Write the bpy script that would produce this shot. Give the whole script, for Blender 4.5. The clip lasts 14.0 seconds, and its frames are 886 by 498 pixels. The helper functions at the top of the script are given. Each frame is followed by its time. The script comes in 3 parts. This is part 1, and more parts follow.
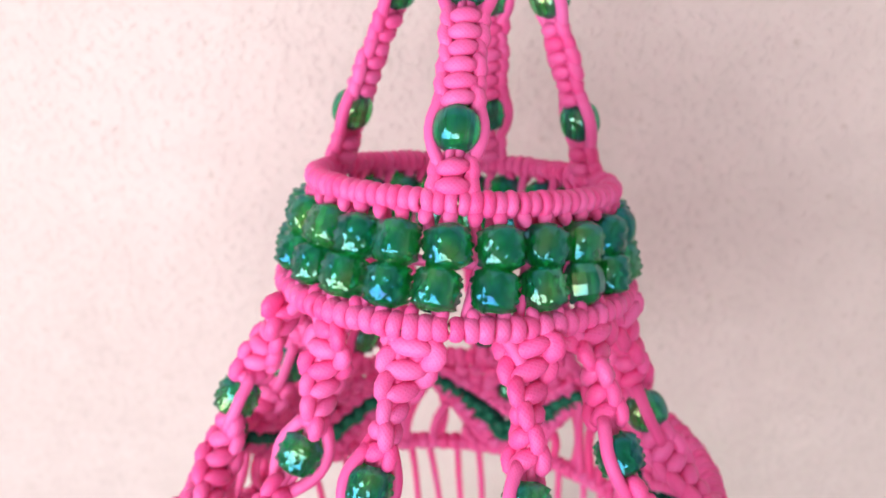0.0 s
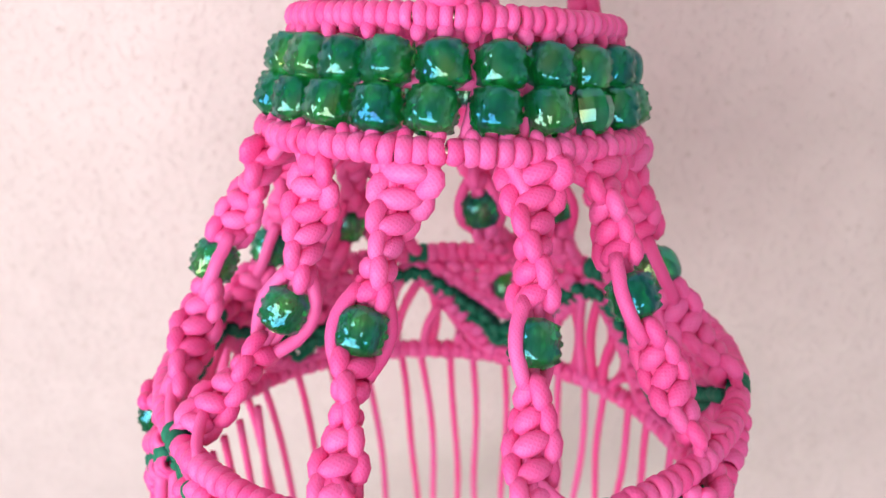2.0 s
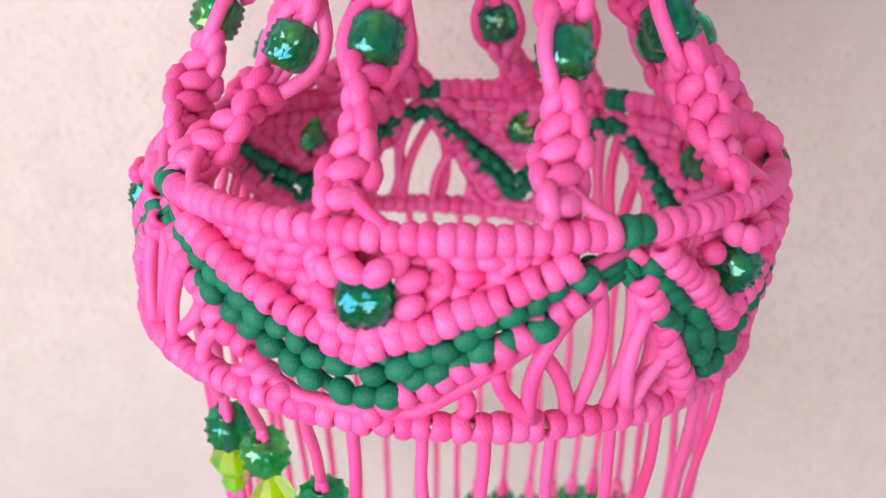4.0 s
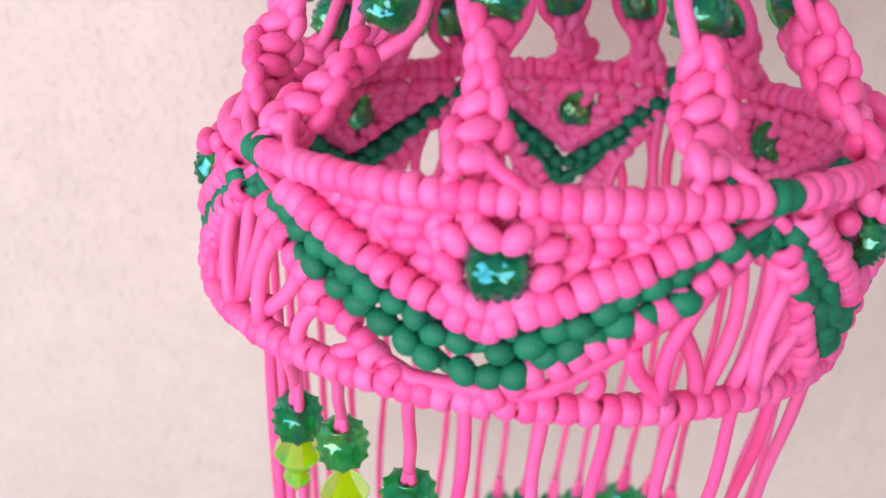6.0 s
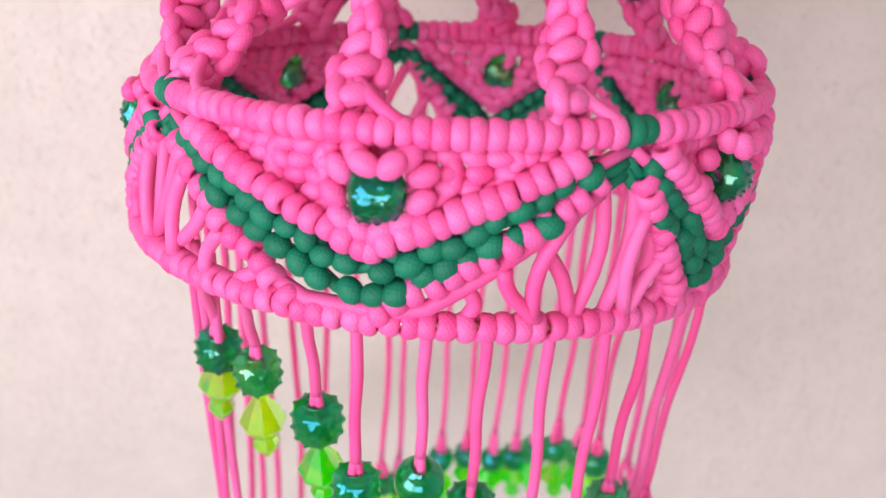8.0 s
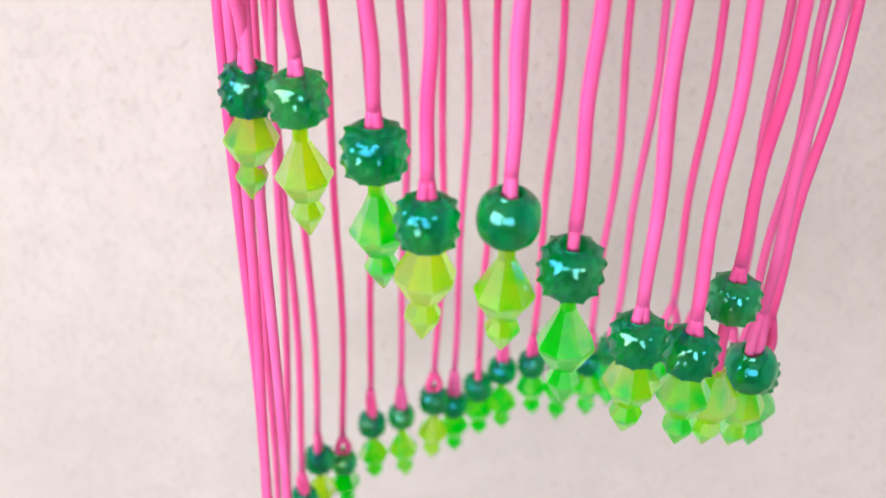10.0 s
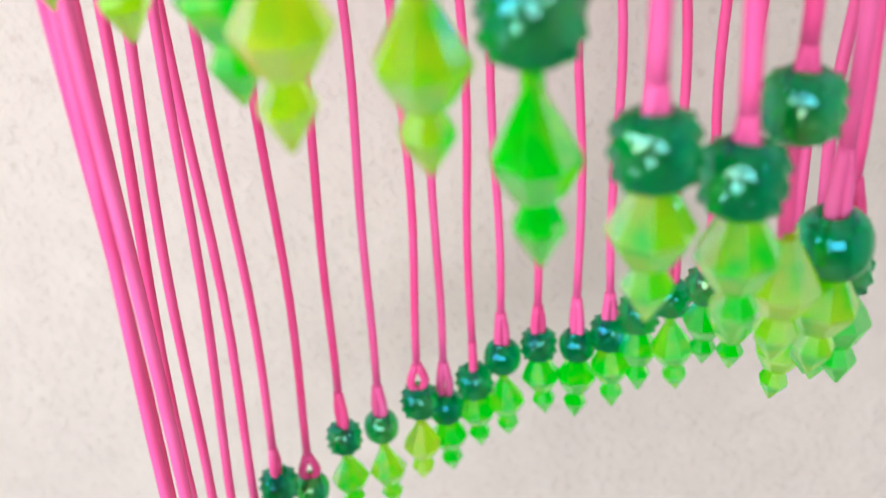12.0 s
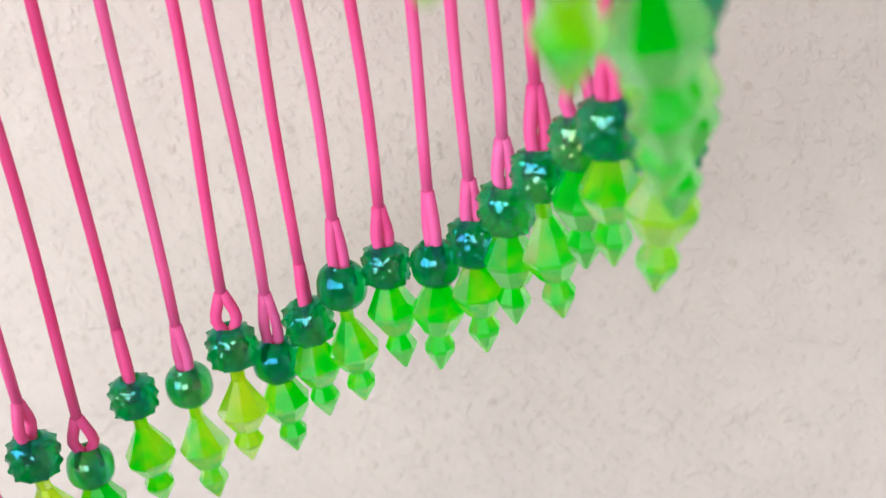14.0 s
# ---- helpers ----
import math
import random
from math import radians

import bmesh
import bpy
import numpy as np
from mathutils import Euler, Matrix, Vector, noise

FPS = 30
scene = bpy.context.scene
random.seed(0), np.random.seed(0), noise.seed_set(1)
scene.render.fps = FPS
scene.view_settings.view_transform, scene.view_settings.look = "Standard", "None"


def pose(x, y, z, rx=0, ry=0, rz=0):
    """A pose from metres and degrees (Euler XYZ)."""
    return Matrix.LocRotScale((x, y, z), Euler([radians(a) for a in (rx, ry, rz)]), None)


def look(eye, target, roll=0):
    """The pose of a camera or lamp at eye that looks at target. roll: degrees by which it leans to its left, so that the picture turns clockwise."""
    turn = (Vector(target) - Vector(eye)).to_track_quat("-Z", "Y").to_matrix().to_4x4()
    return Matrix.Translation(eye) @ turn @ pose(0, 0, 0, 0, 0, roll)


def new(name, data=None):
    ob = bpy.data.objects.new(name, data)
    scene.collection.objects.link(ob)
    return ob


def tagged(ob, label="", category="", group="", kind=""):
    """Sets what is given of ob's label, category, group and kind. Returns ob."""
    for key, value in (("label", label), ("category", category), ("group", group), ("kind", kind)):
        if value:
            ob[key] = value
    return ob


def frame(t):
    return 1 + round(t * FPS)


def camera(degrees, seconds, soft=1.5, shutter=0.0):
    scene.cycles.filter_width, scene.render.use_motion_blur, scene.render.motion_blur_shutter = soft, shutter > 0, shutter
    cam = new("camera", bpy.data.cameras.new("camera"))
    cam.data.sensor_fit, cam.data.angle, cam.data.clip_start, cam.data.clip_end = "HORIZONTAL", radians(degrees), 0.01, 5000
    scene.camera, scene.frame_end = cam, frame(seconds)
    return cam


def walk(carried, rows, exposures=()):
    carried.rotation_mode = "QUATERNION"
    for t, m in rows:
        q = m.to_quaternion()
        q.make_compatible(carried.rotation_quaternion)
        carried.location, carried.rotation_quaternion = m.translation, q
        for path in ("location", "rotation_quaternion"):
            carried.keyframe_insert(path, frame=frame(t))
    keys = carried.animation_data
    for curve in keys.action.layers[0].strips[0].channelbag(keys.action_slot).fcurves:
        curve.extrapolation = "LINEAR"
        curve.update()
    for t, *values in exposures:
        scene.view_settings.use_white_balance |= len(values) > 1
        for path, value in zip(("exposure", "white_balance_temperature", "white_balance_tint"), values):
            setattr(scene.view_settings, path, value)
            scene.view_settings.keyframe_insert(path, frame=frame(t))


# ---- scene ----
cam = camera(44.0, 14.0)
cam.data.dof.use_dof, cam.data.dof.focus_distance, cam.data.dof.aperture_fstop = True, 0.25, 15.0
PATH = [
    (0, (0.0361, 0.0261, 1.5991), (-0.117, 1.507, 0.263), -1.74),
    (0.5, (0.0444, 0.0207, 1.5885), (-0.155, 1.504, 0.262), -2.09),
    (1, (0.0423, 0.0236, 1.5772), (-0.151, 1.498, 0.239), -2.16),
    (1.5, (0.0314, 0.0200, 1.5633), (-0.086, 1.510, 0.234), -1.21),
    (2, (0.0315, 0.0140, 1.5504), (-0.083, 1.515, 0.233), -1.68),
    (2.5, (0.0384, 0.0015, 1.5431), (-0.113, 1.509, 0.238), -1.83),
    (3, (0.0435, -0.0097, 1.5221), (-0.142, 1.517, 0.243), -2.03),
    (3.5, (0.0337, -0.0166, 1.4998), (-0.106, 1.535, 0.245), 0.20),
    (3.7, (0.0309, -0.0175, 1.4903), (-0.098, 1.540, 0.242), 0.01),
    (5.8, (-0.0062, -0.0117, 1.4643), (0.003, 1.579, 0.252), 2.54),
    (6, (-0.0099, -0.0113, 1.4642), (-0.004, 1.570, 0.239), 2.38),
    (6.5, (-0.0059, -0.0166, 1.4674), (0.023, 1.570, 0.250), 3.20),
    (7, (-0.0001, -0.0214, 1.4702), (0.039, 1.558, 0.244), 3.12),
    (7.2, (0.0036, -0.0248, 1.4712), (0.032, 1.554, 0.244), 3.57),
    (9.3, (0.0159, -0.0387, 1.4164), (0.011, 1.528, 0.173), 1.40),
    (9.5, (0.0163, -0.0368, 1.4018), (0.000, 1.537, 0.168), 3.23),
    (10, (0.0032, -0.0321, 1.3672), (-0.035, 1.615, 0.234), 0.98),
    (10.5, (-0.0046, -0.0155, 1.3408), (-0.041, 1.681, 0.282), -1.35),
    (11, (-0.0062, -0.0088, 1.3213), (-0.078, 1.712, 0.304), -1.06),
    (11.5, (0.0067, 0.0028, 1.3003), (-0.075, 1.723, 0.283), -2.61),
    (12, (0.0191, 0.0192, 1.2825), (-0.075, 1.749, 0.283), -4.04),
    (12.5, (0.0346, 0.0357, 1.2677), (-0.079, 1.769, 0.276), -4.36),
    (13, (0.0473, 0.0544, 1.2318), (-0.068, 1.811, 0.283), -4.50),
    (13.5, (0.0767, 0.0902, 1.2100), (-0.206, 1.814, 0.236), -7.13),
    (14, (0.0756, 0.0829, 1.1914), (-0.172, 1.872, 0.332), -6.05),
]
EXPOSURES = [(0, 0.26, 6450, 15), (3.7, 0.13, 6450, 16), (7.2, 0.12, 6450, 15), (9.3, 0.20, 6250, 8), (10.5, 0.22, 6150, 5), (12, 0.22, 6200, 2), (14, 0.20, 6250, 3)]
walk(cam, [(t, look(eye, target, roll)) for t, eye, target, roll in PATH], EXPOSURES)

# ---- world, window light, front fill ----
world = bpy.data.worlds.new("world")
world.use_nodes = True
scene.world = world
wn = world.node_tree
sky = wn.nodes.new("ShaderNodeTexSky")
sky.sky_type, sky.sun_disc = "NISHITA", False
sky.sun_elevation, sky.sun_rotation = radians(48), radians(-70)
wn.links.new(sky.outputs[0], wn.nodes["Background"].inputs[0])
wn.nodes["Background"].inputs[1].default_value = 0.12


def area(name, m, sx, sy, watts, colour):
    lamp = bpy.data.lights.new(name, "AREA")
    lamp.shape, lamp.size, lamp.size_y, lamp.energy, lamp.color = "RECTANGLE", sx, sy, watts, colour
    ob = new(name, lamp)
    ob.matrix_world = m
    return ob


area("window_light_west", look((-0.96, -0.75, 1.62), (0.0, 0.10, 1.35)), 1.0, 1.2, 20.0, (1.0, 0.965, 0.94))
# added soft fill from the front; no known window stands there
area("fill_light_south", look((-0.1, -1.96, 1.75), (0.0, 0.2, 1.3)), 1.5, 1.2, 25.5, (1.0, 0.97, 0.95))

# ---- materials ----


def material(name):
    m = bpy.data.materials.new(name)
    m.use_nodes = True
    return m, m.node_tree, m.node_tree.nodes["Principled BSDF"]


def add(nt, kind, **inputs):
    n = nt.nodes.new(kind)
    for k, v in inputs.items():
        n.inputs[k.replace("_", " ")].default_value = v
    return n


def math_node(nt, op, a, b=None, c=None):
    n = nt.nodes.new("ShaderNodeMath")
    n.operation = op
    for i, v in enumerate((a, b, c)):
        if v is None:
            continue
        if isinstance(v, (int, float)):
            n.inputs[i].default_value = v
        else:
            nt.links.new(v, n.inputs[i])
    return n.outputs[0]


def ramp(nt, fac, stops):
    r = nt.nodes.new("ShaderNodeValToRGB")
    e = r.color_ramp.elements
    while len(e) < len(stops):
        e.new(0.5)
    for i, (p, c) in enumerate(stops):
        e[i].position, e[i].color = p, (*c, 1)
    nt.links.new(fac, r.inputs[0])
    return r.outputs[0]


def cord_material(name, low, high, rough, sheen, bounce_tint):
    """Braided nylon cord: two crossing sets of strands in relief, tone mixed by noise from low to high."""
    m, nt, b = material(name)
    uv = nt.nodes.new("ShaderNodeUVMap")
    uv.uv_map = "weave"
    sep = nt.nodes.new("ShaderNodeSeparateXYZ")
    nt.links.new(uv.outputs[0], sep.inputs[0])
    along = math_node(nt, "MULTIPLY", sep.outputs[0], 2 * math.pi / 0.00105)
    round_ = math_node(nt, "MULTIPLY", sep.outputs[1], 2 * math.pi * 11)
    s1 = math_node(nt, "SINE", math_node(nt, "ADD", along, round_))
    s2 = math_node(nt, "SINE", math_node(nt, "SUBTRACT", along, round_))
    weave = math_node(nt, "MAXIMUM", s1, s2)
    coord = nt.nodes.new("ShaderNodeTexCoord")
    fine = add(nt, "ShaderNodeTexNoise", Scale=900.0, Detail=3.0)
    nt.links.new(coord.outputs["Object"], fine.inputs["Vector"])
    big = add(nt, "ShaderNodeTexNoise", Scale=60.0, Detail=2.0)
    nt.links.new(coord.outputs["Object"], big.inputs["Vector"])
    info = nt.nodes.new("ShaderNodeObjectInfo")
    mix = math_node(nt, "ADD", math_node(nt, "MULTIPLY", big.outputs[0], 0.6), math_node(nt, "MULTIPLY", info.outputs["Random"], 0.35))
    # raised strands take a lighter colour than the grooves
    mix = math_node(nt, "ADD", mix, math_node(nt, "MULTIPLY", weave, 0.09))
    nt.links.new(ramp(nt, mix, [(0.1, low), (0.9, high)]), b.inputs["Base Color"])
    height = math_node(nt, "ADD", math_node(nt, "MULTIPLY", weave, 0.6), math_node(nt, "MULTIPLY", fine.outputs[0], 0.5))
    bump = add(nt, "ShaderNodeBump", Strength=0.30, Distance=0.0002)
    nt.links.new(height, bump.inputs["Height"])
    nt.links.new(bump.outputs[0], b.inputs["Normal"])
    b.inputs["Roughness"].default_value = rough
    b.inputs["Sheen Weight"].default_value = sheen
    b.inputs["Sheen Roughness"].default_value = 0.4
    b.inputs["Sheen Tint"].default_value = (*high, 1)
    b.inputs["Specular IOR Level"].default_value = 0.35
    # cord translucency, tinted to stand in for light bounced between cords
    bounce_fill = nt.nodes.new("ShaderNodeBsdfTranslucent")
    bounce_fill.inputs["Color"].default_value = (*bounce_tint, 1)
    mx = nt.nodes.new("ShaderNodeMixShader")
    mx.inputs[0].default_value = 0.20
    nt.links.new(b.outputs[0], mx.inputs[1])
    nt.links.new(bounce_fill.outputs[0], mx.inputs[2])
    nt.links.new(mx.outputs[0], nt.nodes["Material Output"].inputs["Surface"])
    return m


# pink range runs from shaded to lit cord, so light is in the colour
PINK = cord_material("pink_nylon_cord", (0.99, 0.065, 0.33), (1.0, 0.22, 0.60), 0.40, 0.50, (1.0, 0.025, 0.16))
GREEN = cord_material("green_nylon_cord", (0.003, 0.14, 0.078), (0.007, 0.27, 0.155), 0.55, 0.15, (0.004, 0.20, 0.11))


def bead_material():
    """Clear green acrylic with a vapour-deposited rainbow coat."""
    m, nt, b = material("iridescent_green_acrylic")
    coord = nt.nodes.new("ShaderNodeTexCoord")
    info = nt.nodes.new("ShaderNodeObjectInfo")
    noise_ = add(nt, "ShaderNodeTexNoise", Scale=140.0, Detail=1.0)
    nt.links.new(coord.outputs["Object"], noise_.inputs["Vector"])
    mix = math_node(nt, "ADD", math_node(nt, "MULTIPLY", noise_.outputs[0], 0.5), math_node(nt, "MULTIPLY", info.outputs["Random"], 0.5))
    nt.links.new(ramp(nt, mix, [(0.15, (0.004, 0.32, 0.07)), (0.5, (0.015, 0.46, 0.11)), (0.9, (0.08, 0.64, 0.16))]), b.inputs["Base Color"])
    b.inputs["Transmission Weight"].default_value = 0.88
    b.inputs["Roughness"].default_value = 0.09
    b.inputs["IOR"].default_value = 1.55
    patch = add(nt, "ShaderNodeTexNoise", Scale=95.0, Detail=1.0)
    nt.links.new(coord.outputs["Object"], patch.inputs["Vector"])
    film = math_node(nt, "ADD", math_node(nt, "MULTIPLY", patch.outputs[0], 110.0), math_node(nt, "MULTIPLY_ADD", info.outputs["Random"], 22.0, 118.0))
    nt.links.new(film, b.inputs["Thin Film Thickness"])
    b.inputs["Thin Film IOR"].default_value = 2.0
    bump = add(nt, "ShaderNodeBump", Strength=0.18, Distance=0.0006)
    nt.links.new(noise_.outputs[0], bump.inputs["Height"])
    nt.links.new(bump.outputs[0], b.inputs["Normal"])
    tr = nt.nodes.new("ShaderNodeBsdfTranslucent")
    tr.inputs["Color"].default_value = (0.02, 0.80, 0.10, 1)
    mx = nt.nodes.new("ShaderNodeMixShader")
    mx.inputs[0].default_value = 0.18
    nt.links.new(b.outputs[0], mx.inputs[1])
    nt.links.new(tr.outputs[0], mx.inputs[2])
    nt.links.new(mx.outputs[0], nt.nodes["Material Output"].inputs["Surface"])
    return m


def drop_material():
    """Neon yellow-green clear acrylic."""
    m, nt, b = material("neon_green_acrylic")
    info = nt.nodes.new("ShaderNodeObjectInfo")
    coord = nt.nodes.new("ShaderNodeTexCoord")
    n = add(nt, "ShaderNodeTexNoise", Scale=160.0, Detail=1.0)
    nt.links.new(coord.outputs["Object"], n.inputs["Vector"])
    mix = math_node(nt, "ADD", math_node(nt, "MULTIPLY", info.outputs["Random"], 0.45), math_node(nt, "MULTIPLY", n.outputs[0], 0.6))
    # yellow end of the ramp paints in the patches of refracted light
    col = ramp(nt, mix, [(0.2, (0.008, 0.85, 0.004)), (0.48, (0.04, 0.95, 0.005)), (0.62, (0.55, 0.98, 0.010)), (0.85, (0.85, 0.98, 0.012))])
    nt.links.new(col, b.inputs["Base Color"])
    b.inputs["Roughness"].default_value = 0.08
    b.inputs["IOR"].default_value = 1.49
    b.inputs["Transmission Weight"].default_value = 0.85
    b.inputs["Specular IOR Level"].default_value = 0.15
    tr = nt.nodes.new("ShaderNodeBsdfTranslucent")
    nt.links.new(col, tr.inputs["Color"])
    mx = nt.nodes.new("ShaderNodeMixShader")
    mx.inputs[0].default_value = 0.60
    nt.links.new(b.outputs[0], mx.inputs[1])
    nt.links.new(tr.outputs[0], mx.inputs[2])
    nt.links.new(mx.outputs[0], nt.nodes["Material Output"].inputs["Surface"])
    return m


def plaster_material(name, low, high, pits):
    """Painted rough plaster: broad stains, trowel relief, small pits and grains."""
    m, nt, b = material(name)
    coord = nt.nodes.new("ShaderNodeTexCoord")
    big = add(nt, "ShaderNodeTexNoise", Scale=5.0, Detail=4.0, Roughness=0.6)
    mid = add(nt, "ShaderNodeTexNoise", Scale=55.0, Detail=5.0, Roughness=0.6)
    fine = add(nt, "ShaderNodeTexNoise", Scale=420.0, Detail=3.0)
    cells = add(nt, "ShaderNodeTexVoronoi", Scale=85.0, Randomness=1.0)
    for n in (big, mid, fine, cells):
        nt.links.new(coord.outputs["Object"], n.inputs["Vector"])
    shade = math_node(nt, "ADD", math_node(nt, "MULTIPLY", big.outputs[0], 0.6), math_node(nt, "MULTIPLY", mid.outputs[0], 0.4))
    col = ramp(nt, shade, [(0.3, low), (0.7, high)])
    gate = math_node(nt, "GREATER_THAN", mid.outputs[0], 0.49)
    spot = math_node(nt, "MULTIPLY", math_node(nt, "LESS_THAN", cells.outputs["Distance"], 0.13), gate)
    dark = nt.nodes.new("ShaderNodeMix")
    dark.data_type = "RGBA"
    nt.links.new(math_node(nt, "MULTIPLY", spot, 0.26 * pits), dark.inputs[0])
    nt.links.new(col, dark.inputs[6])
    dark.inputs[7].default_value = (0.42, 0.33, 0.28, 1)
    nt.links.new(dark.outputs[2], b.inputs["Base Color"])
    h = math_node(nt, "ADD", math_node(nt, "MULTIPLY", mid.outputs[0], 1.0), math_node(nt, "MULTIPLY", fine.outputs[0], 0.25))
    h = math_node(nt, "SUBTRACT", h, math_node(nt, "MULTIPLY", spot, 0.9 * pits))
    h = math_node(nt, "ADD", h, math_node(nt, "MULTIPLY", big.outputs[0], 2.5))
    grain = add(nt, "ShaderNodeTexNoise", Scale=300.0, Detail=3.0, Roughness=0.6)
    nt.links.new(coord.outputs["Object"], grain.inputs["Vector"])
    bits = math_node(nt, "MULTIPLY", math_node(nt, "MAXIMUM", math_node(nt, "SUBTRACT", grain.outputs[0], 0.52), 0.0), 3.0)
    h = math_node(nt, "ADD", h, math_node(nt, "MULTIPLY", bits, 0.50 * pits))
    bump = add(nt, "ShaderNodeBump", Strength=0.62, Distance=0.0026)
    nt.links.new(h, bump.inputs["Height"])
    nt.links.new(bump.outputs[0], b.inputs["Normal"])
    b.inputs["Roughness"].default_value = 0.85
    b.inputs["Specular IOR Level"].default_value = 0.25
    return m


def metal_material():
    m, nt, b = material("galvanised_wire")
    b.inputs["Base Color"].default_value = (0.75, 0.70, 0.60, 1)
    b.inputs["Metallic"].default_value = 1.0
    b.inputs["Roughness"].default_value = 0.35
    n = add(nt, "ShaderNodeTexNoise", Scale=300.0)
    nt.links.new(math_node(nt, "MULTIPLY_ADD", n.outputs[0], 0.3, 0.2), b.inputs["Roughness"])
    return m


def tile_material():
    m, nt, b = material("grey_floor")
    n = add(nt, "ShaderNodeTexNoise", Scale=8.0, Detail=6.0)
    nt.links.new(ramp(nt, n.outputs[0], [(0.3, (0.30, 0.27, 0.24)), (0.7, (0.40, 0.36, 0.32))]), b.inputs["Base Color"])
    b.inputs["Roughness"].default_value = 0.5
    return m


BEAD, DROP, WIRE = bead_material(), drop_material(), metal_material()
PLASTER = plaster_material("pale_pink_plaster", (0.62, 0.548, 0.527), (0.72, 0.640, 0.618), 1.0)
# for unseen walls and ceiling; tone chosen for the fill they bounce back
PAINT = plaster_material("unseen_wall_paint", (0.50, 0.46, 0.44), (0.58, 0.54, 0.51), 0.0)
FLOOR = tile_material()

# ---- mesh helpers ----


class Geo:
    """Collects vertices, faces and weave coordinates for one mesh."""

    def __init__(self):
        self.v, self.f, self.uv = [], [], []

    def tube(self, pts, r, segs=8, closed=False, flat=1.0):
        """A cord along pts. r: one radius, or one for each point. flat: thickness across the binormal against the normal."""
        p = np.array(pts, float)
        n = len(p)
        r = np.full(n, r) if np.isscalar(r) else np.array(r)
        t = np.roll(p, -1, 0) - np.roll(p, 1, 0)
        if not closed:
            t[0], t[-1] = p[1] - p[0], p[-1] - p[-2]
        t /= np.linalg.norm(t, axis=1)[:, None] + 1e-12
        a = np.cross(t[0], (0, 0, 1.0))
        if np.linalg.norm(a) < 0.2:
            a = np.cross(t[0], (1.0, 0, 0))
        a /= np.linalg.norm(a)
        length, start = 0.0, len(self.v)
        ls = []
        for i in range(n):
            if i:
                length += float(np.linalg.norm(p[i] - p[i - 1]))
            ls.append(length)
            a = a - t[i] * np.dot(a, t[i])
            a /= np.linalg.norm(a)
            b = np.cross(t[i], a)
            for k in range(segs):
                w = 2 * math.pi * k / segs
                self.v.append(tuple(p[i] + r[i] * (math.cos(w) * a + flat * math.sin(w) * b)))
        last = n if closed else n - 1
        step = float(np.linalg.norm(p[0] - p[-1]))
        for i in range(last):
            j = (i + 1) % n
            l0, l1 = ls[i], ls[j] if j else ls[-1] + step
            for k in range(segs):
                k2 = (k + 1) % segs
                self.f.append((start + i * segs + k, start + i * segs + k2, start + j * segs + k2, start + j * segs + k))
                self.uv += [(l0, k / segs), (l0, (k + 1) / segs), (l1, (k + 1) / segs), (l1, k / segs)]
        if not closed:
            self.f.append(tuple(start + k for k in reversed(range(segs))))
            self.f.append(tuple(start + (n - 1) * segs + k for k in range(segs)))
            self.uv += [(0, 0)] * (2 * segs)
        return self

    def lathe(self, profile, segs=16, closed=False):
        """Turns (radius, height) pairs round z."""
        start, n = len(self.v), len(profile)
        for r, z in profile:
            for k in range(segs):
                w = 2 * math.pi * k / segs
                self.v.append((r * math.cos(w), r * math.sin(w), z))
        for i in range(n if closed else n - 1):
            j = (i + 1) % n
            for k in range(segs):
                k2 = (k + 1) % segs
                self.f.append((start + i * segs + k, start + i * segs + k2, start + j * segs + k2, start + j * segs + k))
                self.uv += [(profile[i][1], k / segs)] * 4
        return self

    def ball(self, c, rx, ry, rz, turn=None, rings=6, segs=8):
        start = len(self.v)
        turn = turn or Matrix.Identity(3)
        for i in range(rings + 1):
            a = math.pi * i / rings
            for k in range(segs):
                w = 2 * math.pi * k / segs
                q = turn @ Vector((rx * math.sin(a) * math.cos(w), ry * math.sin(a) * math.sin(w), rz * math.cos(a)))
                self.v.append((c[0] + q.x, c[1] + q.y, c[2] + q.z))
        for i in range(rings):
            for k in range(segs):
                k2 = (k + 1) % segs
                self.f.append((start + i * segs + k, start + (i + 1) * segs + k, start + (i + 1) * segs + k2, start + i * segs + k2))
                self.uv += [(i * 0.001, k / segs), ((i + 1) * 0.001, k / segs), ((i + 1) * 0.001, (k + 1) / segs), (i * 0.001, (k + 1) / segs)]
        return self

    def box(self, lo, hi):
        s = len(self.v)
        for x in (lo[0], hi[0]):
            for y in (lo[1], hi[1]):
                for z in (lo[2], hi[2]):
                    self.v.append((x, y, z))
        for q in ((0, 1, 3, 2), (4, 6, 7, 5), (0, 4, 5, 1), (2, 3, 7, 6), (0, 2, 6, 4), (1, 5, 7, 3)):
            self.f.append(tuple(s + i for i in q))
            self.uv += [(0, 0)] * 4
        return self

    def mesh(self, name, mat, smooth=True):
        me = bpy.data.meshes.new(name)
        me.from_pydata(self.v, [], self.f)
        layer = me.uv_layers.new(name="weave")
        layer.data.foreach_set("uv", np.array(self.uv, "f").ravel())
        me.polygons.foreach_set("use_smooth", [smooth] * len(me.polygons))
        me.materials.append(mat)
        me.update()
        return me


PLACE = {}


def attach(name, data, parent=None, m=None, label=""):
    """Links a mesh (or an Empty) at the world pose m, as a part of parent."""
    ob = new(name, data)
    m = m or Matrix.Identity(4)
    if parent:
        ob.parent = parent
        ob.matrix_parent_inverse = PLACE[parent.name].inverted()
    ob.matrix_basis = m
    PLACE[ob.name] = m
    if label:
        tagged(ob, label)
    return ob


